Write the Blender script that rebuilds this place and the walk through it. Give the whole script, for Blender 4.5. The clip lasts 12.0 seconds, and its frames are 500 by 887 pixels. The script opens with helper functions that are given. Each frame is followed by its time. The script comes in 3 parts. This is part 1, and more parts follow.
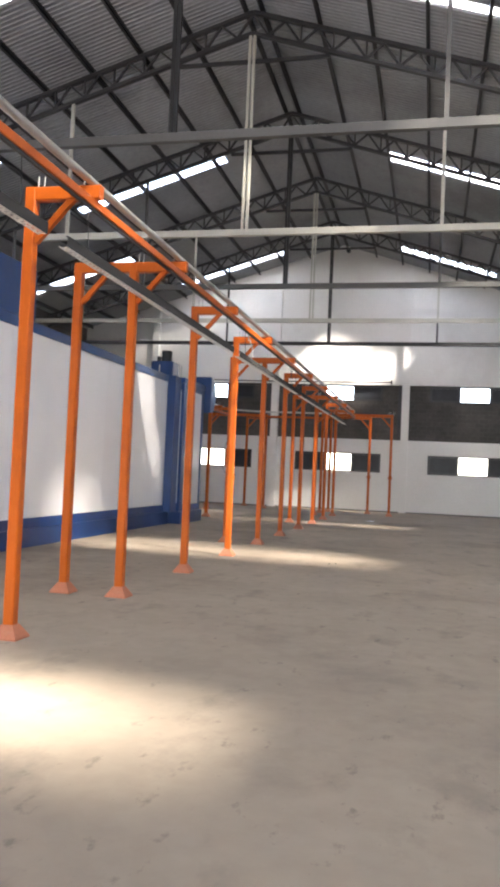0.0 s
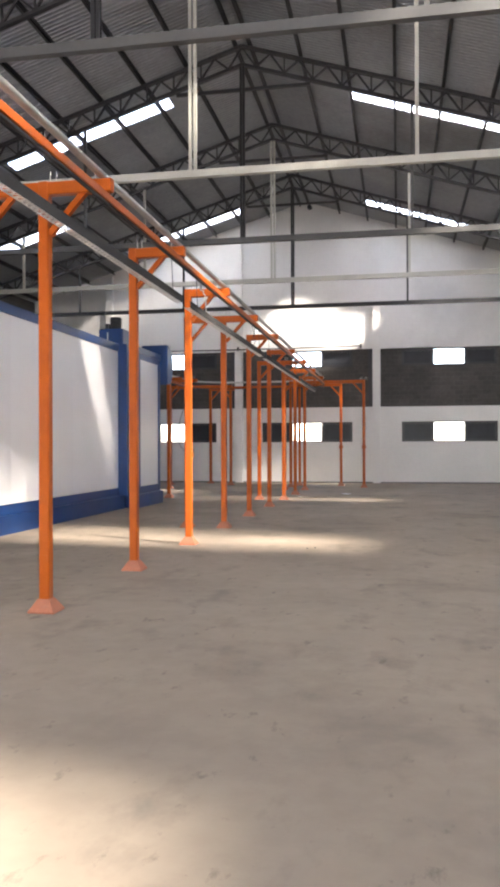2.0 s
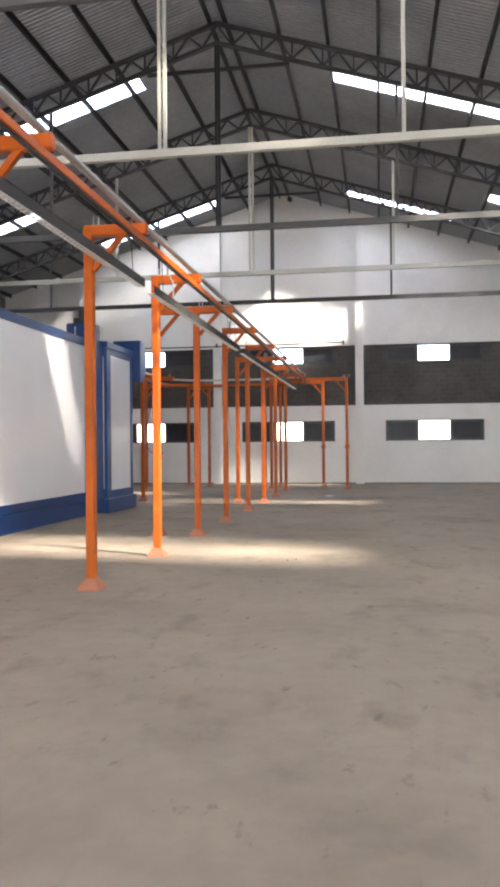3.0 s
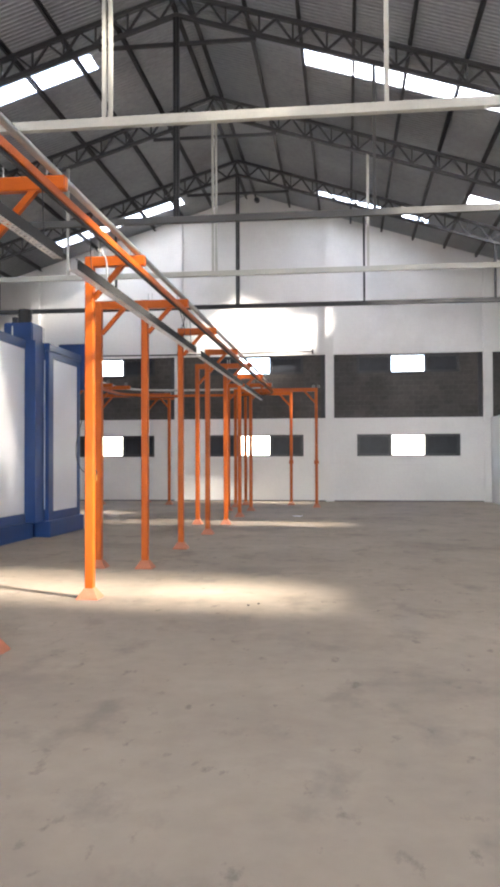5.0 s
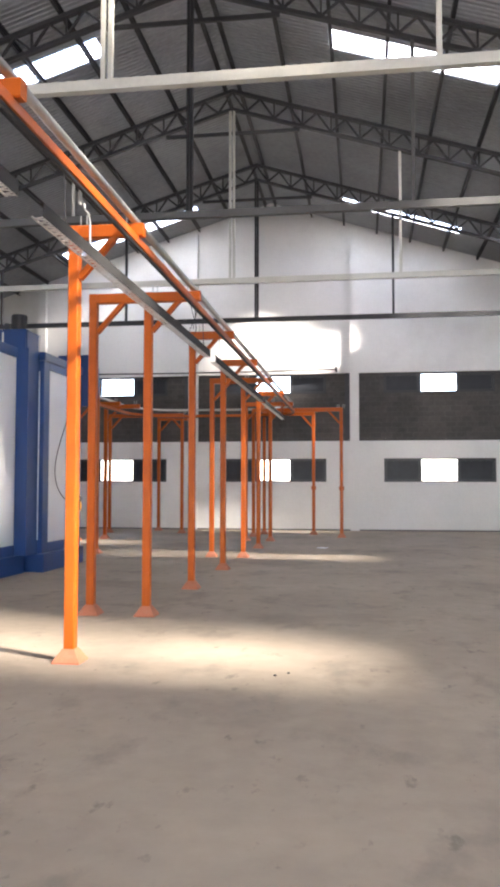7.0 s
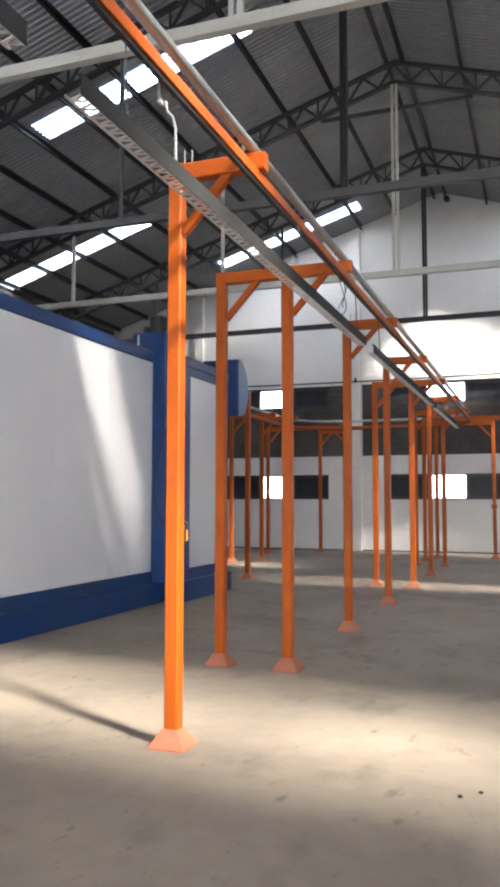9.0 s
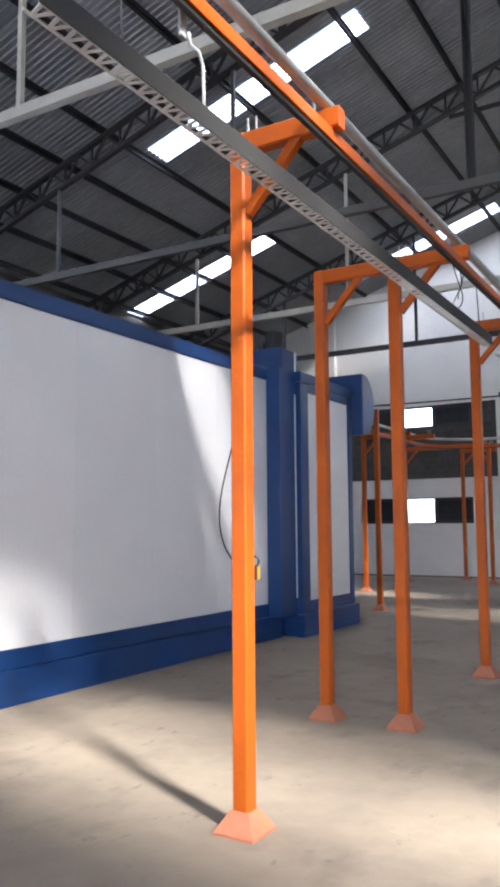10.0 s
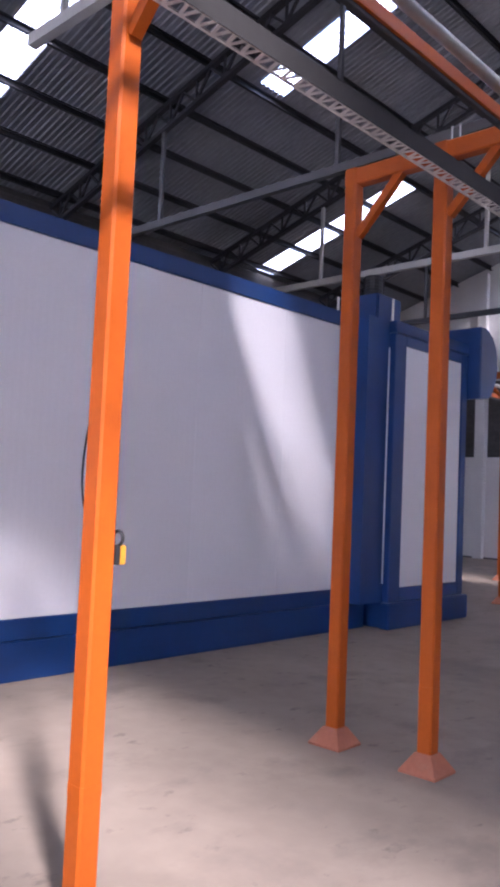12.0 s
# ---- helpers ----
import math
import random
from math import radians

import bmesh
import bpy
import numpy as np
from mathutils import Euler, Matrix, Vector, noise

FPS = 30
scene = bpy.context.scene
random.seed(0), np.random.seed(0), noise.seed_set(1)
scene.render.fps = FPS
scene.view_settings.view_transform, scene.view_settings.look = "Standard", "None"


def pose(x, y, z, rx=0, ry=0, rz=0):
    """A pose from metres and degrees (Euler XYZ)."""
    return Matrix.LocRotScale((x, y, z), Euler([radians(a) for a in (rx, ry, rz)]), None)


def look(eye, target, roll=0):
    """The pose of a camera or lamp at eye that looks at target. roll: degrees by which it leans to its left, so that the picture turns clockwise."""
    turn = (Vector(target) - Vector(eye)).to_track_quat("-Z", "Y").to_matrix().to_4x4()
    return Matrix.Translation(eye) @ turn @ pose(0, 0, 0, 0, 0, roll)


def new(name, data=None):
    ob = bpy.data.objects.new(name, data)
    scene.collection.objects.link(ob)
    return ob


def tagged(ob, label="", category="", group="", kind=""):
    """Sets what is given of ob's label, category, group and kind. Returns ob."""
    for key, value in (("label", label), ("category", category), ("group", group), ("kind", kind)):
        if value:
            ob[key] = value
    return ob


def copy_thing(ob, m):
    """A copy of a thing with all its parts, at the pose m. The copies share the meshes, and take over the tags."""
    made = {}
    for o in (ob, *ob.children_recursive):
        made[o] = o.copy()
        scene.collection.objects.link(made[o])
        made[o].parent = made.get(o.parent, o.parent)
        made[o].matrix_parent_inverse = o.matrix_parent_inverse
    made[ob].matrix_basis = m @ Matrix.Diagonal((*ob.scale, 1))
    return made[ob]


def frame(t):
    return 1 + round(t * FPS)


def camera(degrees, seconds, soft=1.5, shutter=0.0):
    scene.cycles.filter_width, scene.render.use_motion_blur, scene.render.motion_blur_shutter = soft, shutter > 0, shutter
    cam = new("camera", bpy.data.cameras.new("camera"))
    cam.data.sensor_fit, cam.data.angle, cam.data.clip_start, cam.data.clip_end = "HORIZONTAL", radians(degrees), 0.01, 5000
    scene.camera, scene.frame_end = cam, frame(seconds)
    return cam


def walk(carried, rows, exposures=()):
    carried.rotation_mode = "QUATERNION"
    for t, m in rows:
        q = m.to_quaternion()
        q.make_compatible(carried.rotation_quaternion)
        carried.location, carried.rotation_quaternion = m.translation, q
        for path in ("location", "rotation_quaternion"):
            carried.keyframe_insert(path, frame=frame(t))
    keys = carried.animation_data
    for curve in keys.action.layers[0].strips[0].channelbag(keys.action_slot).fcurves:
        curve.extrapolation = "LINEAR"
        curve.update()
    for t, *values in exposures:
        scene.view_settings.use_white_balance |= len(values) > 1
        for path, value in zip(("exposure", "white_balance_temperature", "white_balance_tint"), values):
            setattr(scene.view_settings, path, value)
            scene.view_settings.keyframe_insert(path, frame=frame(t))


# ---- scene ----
cam = camera(34.8, 12.0, soft=3.6)
PATH = [
    (0, (0.87, -1.515, 1.393), (0.425, 0.433, 1.461), 2.5),
    (0.5, (0.818, -1.037, 1.426), (0.398, 0.918, 1.456), 1.7),
    (1, (0.689, -0.69, 1.413), (0.299, 1.272, 1.42), 1.1),
    (1.5, (0.628, -0.228, 1.41), (0.258, 1.737, 1.406), 0.4),
    (2, (0.586, 0.2, 1.366), (0.221, 2.166, 1.374), -0.2),
    (2.5, (0.551, 0.677, 1.385), (0.202, 2.647, 1.394), -0.3),
    (3, (0.507, 1.161, 1.394), (0.186, 3.135, 1.4), -0.5),
    (3.5, (0.485, 1.568, 1.454), (0.184, 3.545, 1.458), -0.4),
    (5.5, (0.274, 3.305, 1.442), (0.047, 5.292, 1.502), -0.2),
    (6, (0.17, 3.719, 1.443), (-0.053, 5.705, 1.524), -0.2),
    (6.5, (0.132, 4.178, 1.435), (-0.103, 6.162, 1.532), 0.1),
    (6.7, (0.11, 4.361, 1.426), (-0.14, 6.343, 1.526), 0.1),
    (8.5, (-0.141, 5.971, 1.436), (-0.677, 7.893, 1.572), 0.3),
    (9, (-0.163, 6.406, 1.461), (-0.85, 8.279, 1.606), 0.1),
    (9.5, (-0.207, 6.867, 1.481), (-1.058, 8.669, 1.645), 0.1),
    (10, (-0.158, 7.315, 1.49), (-1.173, 9.026, 1.696), -0.4),
    (10.5, (-0.108, 7.725, 1.494), (-1.287, 9.33, 1.682), -0.4),
    (11, (-0.047, 8.183, 1.462), (-1.385, 9.663, 1.599), 0.4),
    (11.5, (-0.016, 8.627, 1.468), (-1.456, 10.009, 1.592), 1.9),
    (12, (0.03, 9.043, 1.483), (-1.334, 10.5, 1.612), 2.5),
]
EXPOSURES = [(0.0, 3.9, 6400, 14), (2.5, 4.03, 6450, 16), (3.5, 4.17, 6300, 12), (6.5, 4.25, 6300, 16), (8.5, 3.95, 6250, 13), (9.5, 3.82, 5900, 12), (10.5, 3.77, 5750, 15), (11.0, 3.63, 5700, 14), (11.5, 3.5, 5600, 23), (12.0, 3.47, 5550, 34)]
walk(cam, [(t, look(eye, target, roll)) for t, eye, target, roll in PATH], EXPOSURES)

# ---- world, sun, exposure ----
SUN_DIR = Vector((-1.0, 0.50, -0.95)).normalized()
world = bpy.data.worlds.new("sky")
scene.world = world
world.use_nodes = True
wn = world.node_tree.nodes
sky = wn.new("ShaderNodeTexSky")
sky.sky_type = "NISHITA"
sky.sun_disc = False
sky.sun_elevation = math.asin(-SUN_DIR.z)
sky.sun_rotation = math.atan2(-SUN_DIR.x, -SUN_DIR.y)
world.node_tree.links.new(sky.outputs[0], wn["Background"].inputs[0])
wn["Background"].inputs[1].default_value = 0.15
sun_data = bpy.data.lights.new("sun", "SUN")
sun_data.energy, sun_data.angle, sun_data.color = 4.7, radians(6.0), (1.0, 0.92, 0.78)
sun = new("sun", sun_data)
sun.matrix_world = look((0, 0, 40), Vector((0, 0, 40)) + SUN_DIR)
# daylight of the open doorway behind
door_data = bpy.data.lights.new("doorway_daylight", "AREA")
door_data.shape, door_data.size, door_data.size_y = "RECTANGLE", 5.8, 4.8
door_data.energy, door_data.color = 52.0, (0.95, 0.97, 1.0)
door_light = new("doorway_daylight", door_data)
door_light.matrix_world = look((-0.5, -9.4, 2.5), (-0.5, 0.0, 2.5))


# ---- materials ----
def material(name, base, rough=0.6, metal=0.0, vary=0.12, scale=1.5, fine=30.0, bump=0.0, dark=None, amount=0.0, spec=0.5, stretch=None, piece=0.0):
    """A surface with broad stains, fine grain and relief. dark: the stains' colour; piece: how far pieces differ."""
    m = bpy.data.materials.new(name)
    m.use_nodes = True
    nt = m.node_tree
    b = nt.nodes["Principled BSDF"]
    b.inputs["Metallic"].default_value = metal
    b.inputs["Specular IOR Level"].default_value = spec
    co = nt.nodes.new("ShaderNodeTexCoord")
    mp = nt.nodes.new("ShaderNodeMapping")
    if stretch:
        mp.inputs["Scale"].default_value = stretch
    nt.links.new(co.outputs["Object"], mp.inputs[0])
    big = nt.nodes.new("ShaderNodeTexNoise")
    big.inputs["Scale"].default_value = scale
    big.inputs["Detail"].default_value = 6
    small = nt.nodes.new("ShaderNodeTexNoise")
    small.inputs["Scale"].default_value = fine
    small.inputs["Detail"].default_value = 5
    for n in (big, small):
        nt.links.new(mp.outputs[0], n.inputs[0])
    add = nt.nodes.new("ShaderNodeMath")
    add.operation = "MULTIPLY_ADD"
    add.inputs[1].default_value = 0.45
    nt.links.new(small.outputs[0], add.inputs[0])
    nt.links.new(big.outputs[0], add.inputs[2])
    rng = nt.nodes.new("ShaderNodeMapRange")
    rng.inputs[1].default_value, rng.inputs[2].default_value = 0.45, 1.0
    rng.inputs[3].default_value, rng.inputs[4].default_value = 1 - vary, 1 + vary
    nt.links.new(add.outputs[0], rng.inputs[0])
    mul = nt.nodes.new("ShaderNodeVectorMath")
    mul.operation = "SCALE"
    mul.inputs[0].default_value = base
    nt.links.new(rng.outputs[0], mul.inputs[3])
    colour = mul.outputs[0]
    if dark:
        ramp = nt.nodes.new("ShaderNodeValToRGB")
        ramp.color_ramp.elements[0].position, ramp.color_ramp.elements[1].position = 0.52, 0.72
        patch = nt.nodes.new("ShaderNodeTexNoise")
        patch.inputs["Scale"].default_value = scale * 0.6
        patch.inputs["Detail"].default_value = 8
        patch.inputs["Roughness"].default_value = 0.65
        nt.links.new(mp.outputs[0], patch.inputs[0])
        nt.links.new(patch.outputs[0], ramp.inputs[0])
        fac = nt.nodes.new("ShaderNodeMath")
        fac.operation = "MULTIPLY"
        fac.inputs[1].default_value = amount
        nt.links.new(ramp.outputs[0], fac.inputs[0])
        mix = nt.nodes.new("ShaderNodeMix")
        mix.data_type = "RGBA"
        nt.links.new(fac.outputs[0], mix.inputs[0])
        nt.links.new(colour, mix.inputs[6])
        mix.inputs[7].default_value = (*dark, 1)
        colour = mix.outputs[2]
    if piece:
        info = nt.nodes.new("ShaderNodeObjectInfo")
        pr = nt.nodes.new("ShaderNodeMapRange")
        pr.inputs[3].default_value, pr.inputs[4].default_value = 1 - piece, 1 + piece
        nt.links.new(info.outputs["Random"], pr.inputs[0])
        pm = nt.nodes.new("ShaderNodeVectorMath")
        pm.operation = "SCALE"
        nt.links.new(colour, pm.inputs[0])
        nt.links.new(pr.outputs[0], pm.inputs[3])
        colour = pm.outputs[0]
    nt.links.new(colour, b.inputs["Base Color"])
    rr = nt.nodes.new("ShaderNodeMapRange")
    rr.inputs[3].default_value, rr.inputs[4].default_value = max(0.03, rough - 0.1), min(1, rough + 0.1)
    nt.links.new(big.outputs[0], rr.inputs[0])
    nt.links.new(rr.outputs[0], b.inputs["Roughness"])
    if bump:
        bp = nt.nodes.new("ShaderNodeBump")
        bp.inputs["Strength"].default_value = 0.6
        bp.inputs["Distance"].default_value = bump
        nt.links.new(add.outputs[0], bp.inputs["Height"])
        nt.links.new(bp.outputs[0], b.inputs["Normal"])
    return m


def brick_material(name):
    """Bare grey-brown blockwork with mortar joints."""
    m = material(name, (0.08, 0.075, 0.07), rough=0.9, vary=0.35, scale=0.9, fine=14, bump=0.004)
    nt = m.node_tree
    b = nt.nodes["Principled BSDF"]
    old = b.inputs["Base Color"].links[0].from_socket
    co = nt.nodes.new("ShaderNodeTexCoord")
    mp = nt.nodes.new("ShaderNodeMapping")
    mp.inputs["Rotation"].default_value = (radians(90), 0, 0)
    nt.links.new(co.outputs["Object"], mp.inputs[0])
    br = nt.nodes.new("ShaderNodeTexBrick")
    br.inputs["Scale"].default_value = 1.0
    br.inputs["Brick Width"].default_value = 0.32
    br.inputs["Row Height"].default_value = 0.16
    br.inputs["Mortar Size"].default_value = 0.012
    br.inputs["Color1"].default_value = (0.88, 0.88, 0.88, 1)
    br.inputs["Color2"].default_value = (1.08, 1.06, 1.04, 1)
    br.inputs["Mortar"].default_value = (1.18, 1.18, 1.18, 1)
    nt.links.new(mp.outputs[0], br.inputs[0])
    mx = nt.nodes.new("ShaderNodeVectorMath")
    mx.operation = "MULTIPLY"
    nt.links.new(old, mx.inputs[0])
    nt.links.new(br.outputs[0], mx.inputs[1])
    nt.links.new(mx.outputs[0], b.inputs["Base Color"])
    return m


def translucent_material(name, scatter):
    """Milky fibreglass sheet: it lets part of the sun straight through and scatters the rest."""
    m = bpy.data.materials.new(name)
    m.use_nodes = True
    nt = m.node_tree
    nt.nodes.remove(nt.nodes["Principled BSDF"])
    out = nt.nodes["Material Output"]
    tr = nt.nodes.new("ShaderNodeBsdfTransparent")
    tr.inputs[0].default_value = (0.97, 0.97, 0.95, 1)
    tl = nt.nodes.new("ShaderNodeBsdfTranslucent")
    noise_n = nt.nodes.new("ShaderNodeTexNoise")
    noise_n.inputs["Scale"].default_value = 3
    ramp = nt.nodes.new("ShaderNodeValToRGB")
    ramp.color_ramp.elements[0].color, ramp.color_ramp.elements[1].color = (0.75, 0.76, 0.74, 1), (0.95, 0.95, 0.93, 1)
    nt.links.new(noise_n.outputs[0], ramp.inputs[0])
    nt.links.new(ramp.outputs[0], tl.inputs[0])
    mix = nt.nodes.new("ShaderNodeMixShader")
    mix.inputs[0].default_value = scatter
    nt.links.new(tr.outputs[0], mix.inputs[1])
    nt.links.new(tl.outputs[0], mix.inputs[2])
    nt.links.new(mix.outputs[0], out.inputs[0])
    return m


M_FLOOR = material("dusty_concrete", (0.28, 0.231, 0.18), rough=0.82, vary=0.17, scale=0.6, fine=7, bump=0.006, dark=(0.13, 0.108, 0.086), amount=0.75, spec=0.25)
# scattered scuffs, oil smudges and footmarks on the concrete
fl = M_FLOOR.node_tree
fl_bsdf = fl.nodes["Principled BSDF"]
fl_co = fl.nodes.new("ShaderNodeTexCoord")
for k, (size, stretch, low, high, share, tone) in enumerate(((1.3, (1.6, 1.0, 1.0), 0.55, 0.70, 0.55, (0.15, 0.128, 0.105)), (4.2, (1.9, 1.0, 1.0), 0.62, 0.72, 0.5, (0.09, 0.075, 0.062)), (11.0, (1.6, 1.0, 1.0), 0.69, 0.78, 0.28, (0.07, 0.055, 0.045)))):
    fl_mp = fl.nodes.new("ShaderNodeMapping")
    fl_mp.inputs["Scale"].default_value = stretch
    fl_mp.inputs["Rotation"].default_value = (0, 0, 0.25 - 0.3 * k)
    fl_mp.inputs["Location"].default_value = (3.7 * k, 1.3 * k, 0)
    fl.links.new(fl_co.outputs["Object"], fl_mp.inputs[0])
    fl_noise = fl.nodes.new("ShaderNodeTexNoise")
    fl_noise.inputs["Scale"].default_value = size
    fl_noise.inputs["Detail"].default_value = 5
    fl_noise.inputs["Roughness"].default_value = 0.62
    fl.links.new(fl_mp.outputs[0], fl_noise.inputs[0])
    fl_rng = fl.nodes.new("ShaderNodeMapRange")
    fl_rng.inputs[1].default_value, fl_rng.inputs[2].default_value = low, high
    fl_rng.inputs[3].default_value, fl_rng.inputs[4].default_value = 0.0, share
    fl.links.new(fl_noise.outputs[0], fl_rng.inputs[0])
    fl_mix = fl.nodes.new("ShaderNodeMix")
    fl_mix.data_type = "RGBA"
    fl.links.new(fl_rng.outputs[0], fl_mix.inputs[0])
    fl.links.new(fl_bsdf.inputs["Base Color"].links[0].from_socket, fl_mix.inputs[6])
    fl_mix.inputs[7].default_value = (*tone, 1)
    fl.links.new(fl_mix.outputs[2], fl_bsdf.inputs["Base Color"])
M_GROUND = material("outside_earth", (0.36, 0.31, 0.25), rough=0.95, vary=0.25, scale=0.3, fine=8, bump=0.02)
M_WHITE = material("white_painted_plaster", (0.82, 0.81, 0.79), rough=0.75, vary=0.07, scale=0.5, fine=18, bump=0.003, dark=(0.5, 0.48, 0.45), amount=0.35)
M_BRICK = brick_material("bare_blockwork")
M_CASE_SHADE = material("dark_case_and_shade", (0.06, 0.06, 0.065), rough=0.6, vary=0.2)
M_ROOF = material("weathered_galvanised_sheet", (0.345, 0.355, 0.372), rough=0.6, metal=0.2, vary=0.25, scale=0.35, fine=9, dark=(0.12, 0.11, 0.10), amount=0.5)
M_STEEL = material("dark_painted_steel", (0.024, 0.024, 0.026), rough=0.55, vary=0.25, scale=1.2, fine=25)
M_TRUSS = material("grey_primed_steel", (0.04, 0.04, 0.043), rough=0.55, vary=0.25, scale=1.2, fine=25)
M_TIE = material("pale_grey_painted_steel", (0.52, 0.51, 0.45), rough=0.5, vary=0.12, scale=1.2, fine=20, dark=(0.25, 0.23, 0.2), amount=0.3)
M_SKYLIGHT = translucent_material("milky_fibreglass", 0.74)
# darkened copy of the pale tie paint, with the shade in its colour
M_TIE_SHADED = material("shaded_grey_painted_steel", (0.10, 0.10, 0.098), rough=0.55, vary=0.15, scale=1.2, fine=20)
# scatter chosen per strip to make its sun patch stronger or weaker
M_SKYLIGHT_CLEAR = translucent_material("clear_fibreglass", 0.4)
M_SKYLIGHT_SOFT = translucent_material("hazy_fibreglass", 0.70)
M_SKYLIGHT_DIM = translucent_material("clouded_fibreglass", 0.93)
M_ORANGE = material("orange_gloss_paint", (0.46, 0.093, 0.005), rough=0.42, vary=0.1, scale=2.5, fine=40, bump=0.0008, dark=(0.25, 0.05, 0.01), amount=0.5, spec=0.3)
M_FOOT = material("dusty_orange_paint", (0.42, 0.15, 0.08), rough=0.75, vary=0.15, scale=5, fine=40, dark=(0.4, 0.28, 0.2), amount=0.6)
M_PIPE = material("galvanised_pipe", (0.5, 0.5, 0.48), rough=0.38, metal=0.85, vary=0.15, scale=4, fine=50)
M_TRAY = material("galvanised_tray", (0.74, 0.73, 0.7), rough=0.5, metal=0.15, vary=0.15, scale=4, fine=50)
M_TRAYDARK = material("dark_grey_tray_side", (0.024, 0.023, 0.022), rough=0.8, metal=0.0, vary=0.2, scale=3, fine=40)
M_BLUE = material("blue_enamel", (0.007, 0.042, 0.165), rough=0.36, vary=0.15, scale=1.5, fine=30, dark=(0.012, 0.03, 0.09), amount=0.4)
M_PANEL = material("pale_sandwich_panel", (0.76, 0.76, 0.78), rough=0.32, vary=0.04, scale=0.8, fine=30, bump=0.0006, piece=0.02)
# faint rolled ribs of the sandwich panels
pn = M_PANEL.node_tree
wave = pn.nodes.new("ShaderNodeTexWave")
wave.bands_direction = "Y"
wave.inputs["Scale"].default_value = 5.0
wave.inputs["Distortion"].default_value = 0.4
wco = pn.nodes.new("ShaderNodeTexCoord")
pn.links.new(wco.outputs["Object"], wave.inputs[0])
rib = pn.nodes.new("ShaderNodeBump")
rib.inputs["Strength"].default_value = 0.35
rib.inputs["Distance"].default_value = 0.0012
pn.links.new(wave.outputs["Fac"], rib.inputs["Height"])
old_bump = pn.nodes["Principled BSDF"].inputs["Normal"].links[0].from_node
pn.links.new(rib.outputs[0], old_bump.inputs["Normal"])
M_YELLOW = material("yellow_plastic", (0.5, 0.24, 0.02), rough=0.4, vary=0.06, scale=8)
M_BLACK = material("black_rubber", (0.02, 0.02, 0.02), rough=0.6, vary=0.2, scale=8)
M_GREYCABLE = material("grey_cable", (0.35, 0.35, 0.35), rough=0.6, vary=0.1, scale=8)
M_SASH = material("dark_window_frame", (0.05, 0.05, 0.055), rough=0.4, metal=0.4, vary=0.2)
M_TINT = material("dark_tinted_glass", (0.03, 0.033, 0.04), rough=0.35, vary=0.25, scale=2, fine=20, spec=0.25)
M_LED = material("white_edge_trim", (0.8, 0.8, 0.82), rough=0.4, vary=0.05)


# ---- building blocks ----
def box(bm, x0, x1, y0, y1, z0, z1):
    vs = [bm.verts.new(p) for p in ((x0, y0, z0), (x1, y0, z0), (x1, y1, z0), (x0, y1, z0), (x0, y0, z1), (x1, y0, z1), (x1, y1, z1), (x0, y1, z1))]
    for f in ((3, 2, 1, 0), (4, 5, 6, 7), (0, 1, 5, 4), (1, 2, 6, 5), (2, 3, 7, 6), (3, 0, 4, 7)):
        bm.faces.new([vs[i] for i in f])
    return vs


def bar(bm, a, b, w, h, up=(0, 0, 1)):
    """A rectangular bar from a to b, w wide and h deep."""
    a, b = Vector(a), Vector(b)
    d = (b - a).normalized()
    up = Vector(up)
    if abs(d.dot(up)) > 0.95:
        up = Vector((1, 0, 0))
    s = d.cross(up).normalized() * w / 2
    u = s.cross(d).normalized() * h / 2
    vs = [bm.verts.new(p + i * s + j * u) for p in (a, b) for i, j in ((-1, -1), (1, -1), (1, 1), (-1, 1))]
    for f in ((3, 2, 1, 0), (4, 5, 6, 7), (0, 1, 5, 4), (1, 2, 6, 5), (2, 3, 7, 6), (3, 0, 4, 7)):
        bm.faces.new([vs[i] for i in f])


def sweep(bm, path, ring):
    """Sweeps a closed profile (side, up) along a path of points."""
    path = [Vector(p) for p in path]
    loops = []
    for i, p in enumerate(path):
        d = (path[min(i + 1, len(path) - 1)] - path[max(i - 1, 0)]).normalized()
        ref = Vector((0, 0, 1)) if abs(d.z) < 0.9 else Vector((0, 1, 0))
        s = d.cross(ref).normalized()
        u = s.cross(d).normalized()
        loops.append([bm.verts.new(p + s * a + u * b) for a, b in ring])
    n = len(ring)
    for l0, l1 in zip(loops, loops[1:]):
        for k in range(n):
            bm.faces.new((l0[k], l0[(k + 1) % n], l1[(k + 1) % n], l1[k]))
    bm.faces.new(loops[0][::-1])
    bm.faces.new(loops[-1])


def circle(r, n=12):
    return [(r * math.cos(2 * math.pi * k / n), r * math.sin(2 * math.pi * k / n)) for k in range(n)]


def rounded(w, h, r):
    """A rectangle with chamfered corners."""
    return [(-w + r, -h), (w - r, -h), (w, -h + r), (w, h - r), (w - r, h), (-w + r, h), (-w, h - r), (-w, -h + r)]


def part(name, bm, mat, parent=None, label="", smooth=False, bevel=0.0):
    if bevel:
        bmesh.ops.bevel(bm, geom=bm.edges[:], offset=bevel, segments=2, affect="EDGES", clamp_overlap=True)
    bmesh.ops.recalc_face_normals(bm, faces=bm.faces[:])
    me = bpy.data.meshes.new(name)
    bm.to_mesh(me)
    bm.free()
    me.materials.append(mat)
    if smooth:
        me.shade_smooth()
    ob = new(name, me)
    if parent:
        ob.parent = parent
    if label:
        tagged(ob, label)
    return ob


def thing(name, at, label, category, group="", kind=""):
    ob = new(name)
    ob.empty_display_size = 0.2
    ob.matrix_world = pose(*at)
    return tagged(ob, label, category, group, kind)


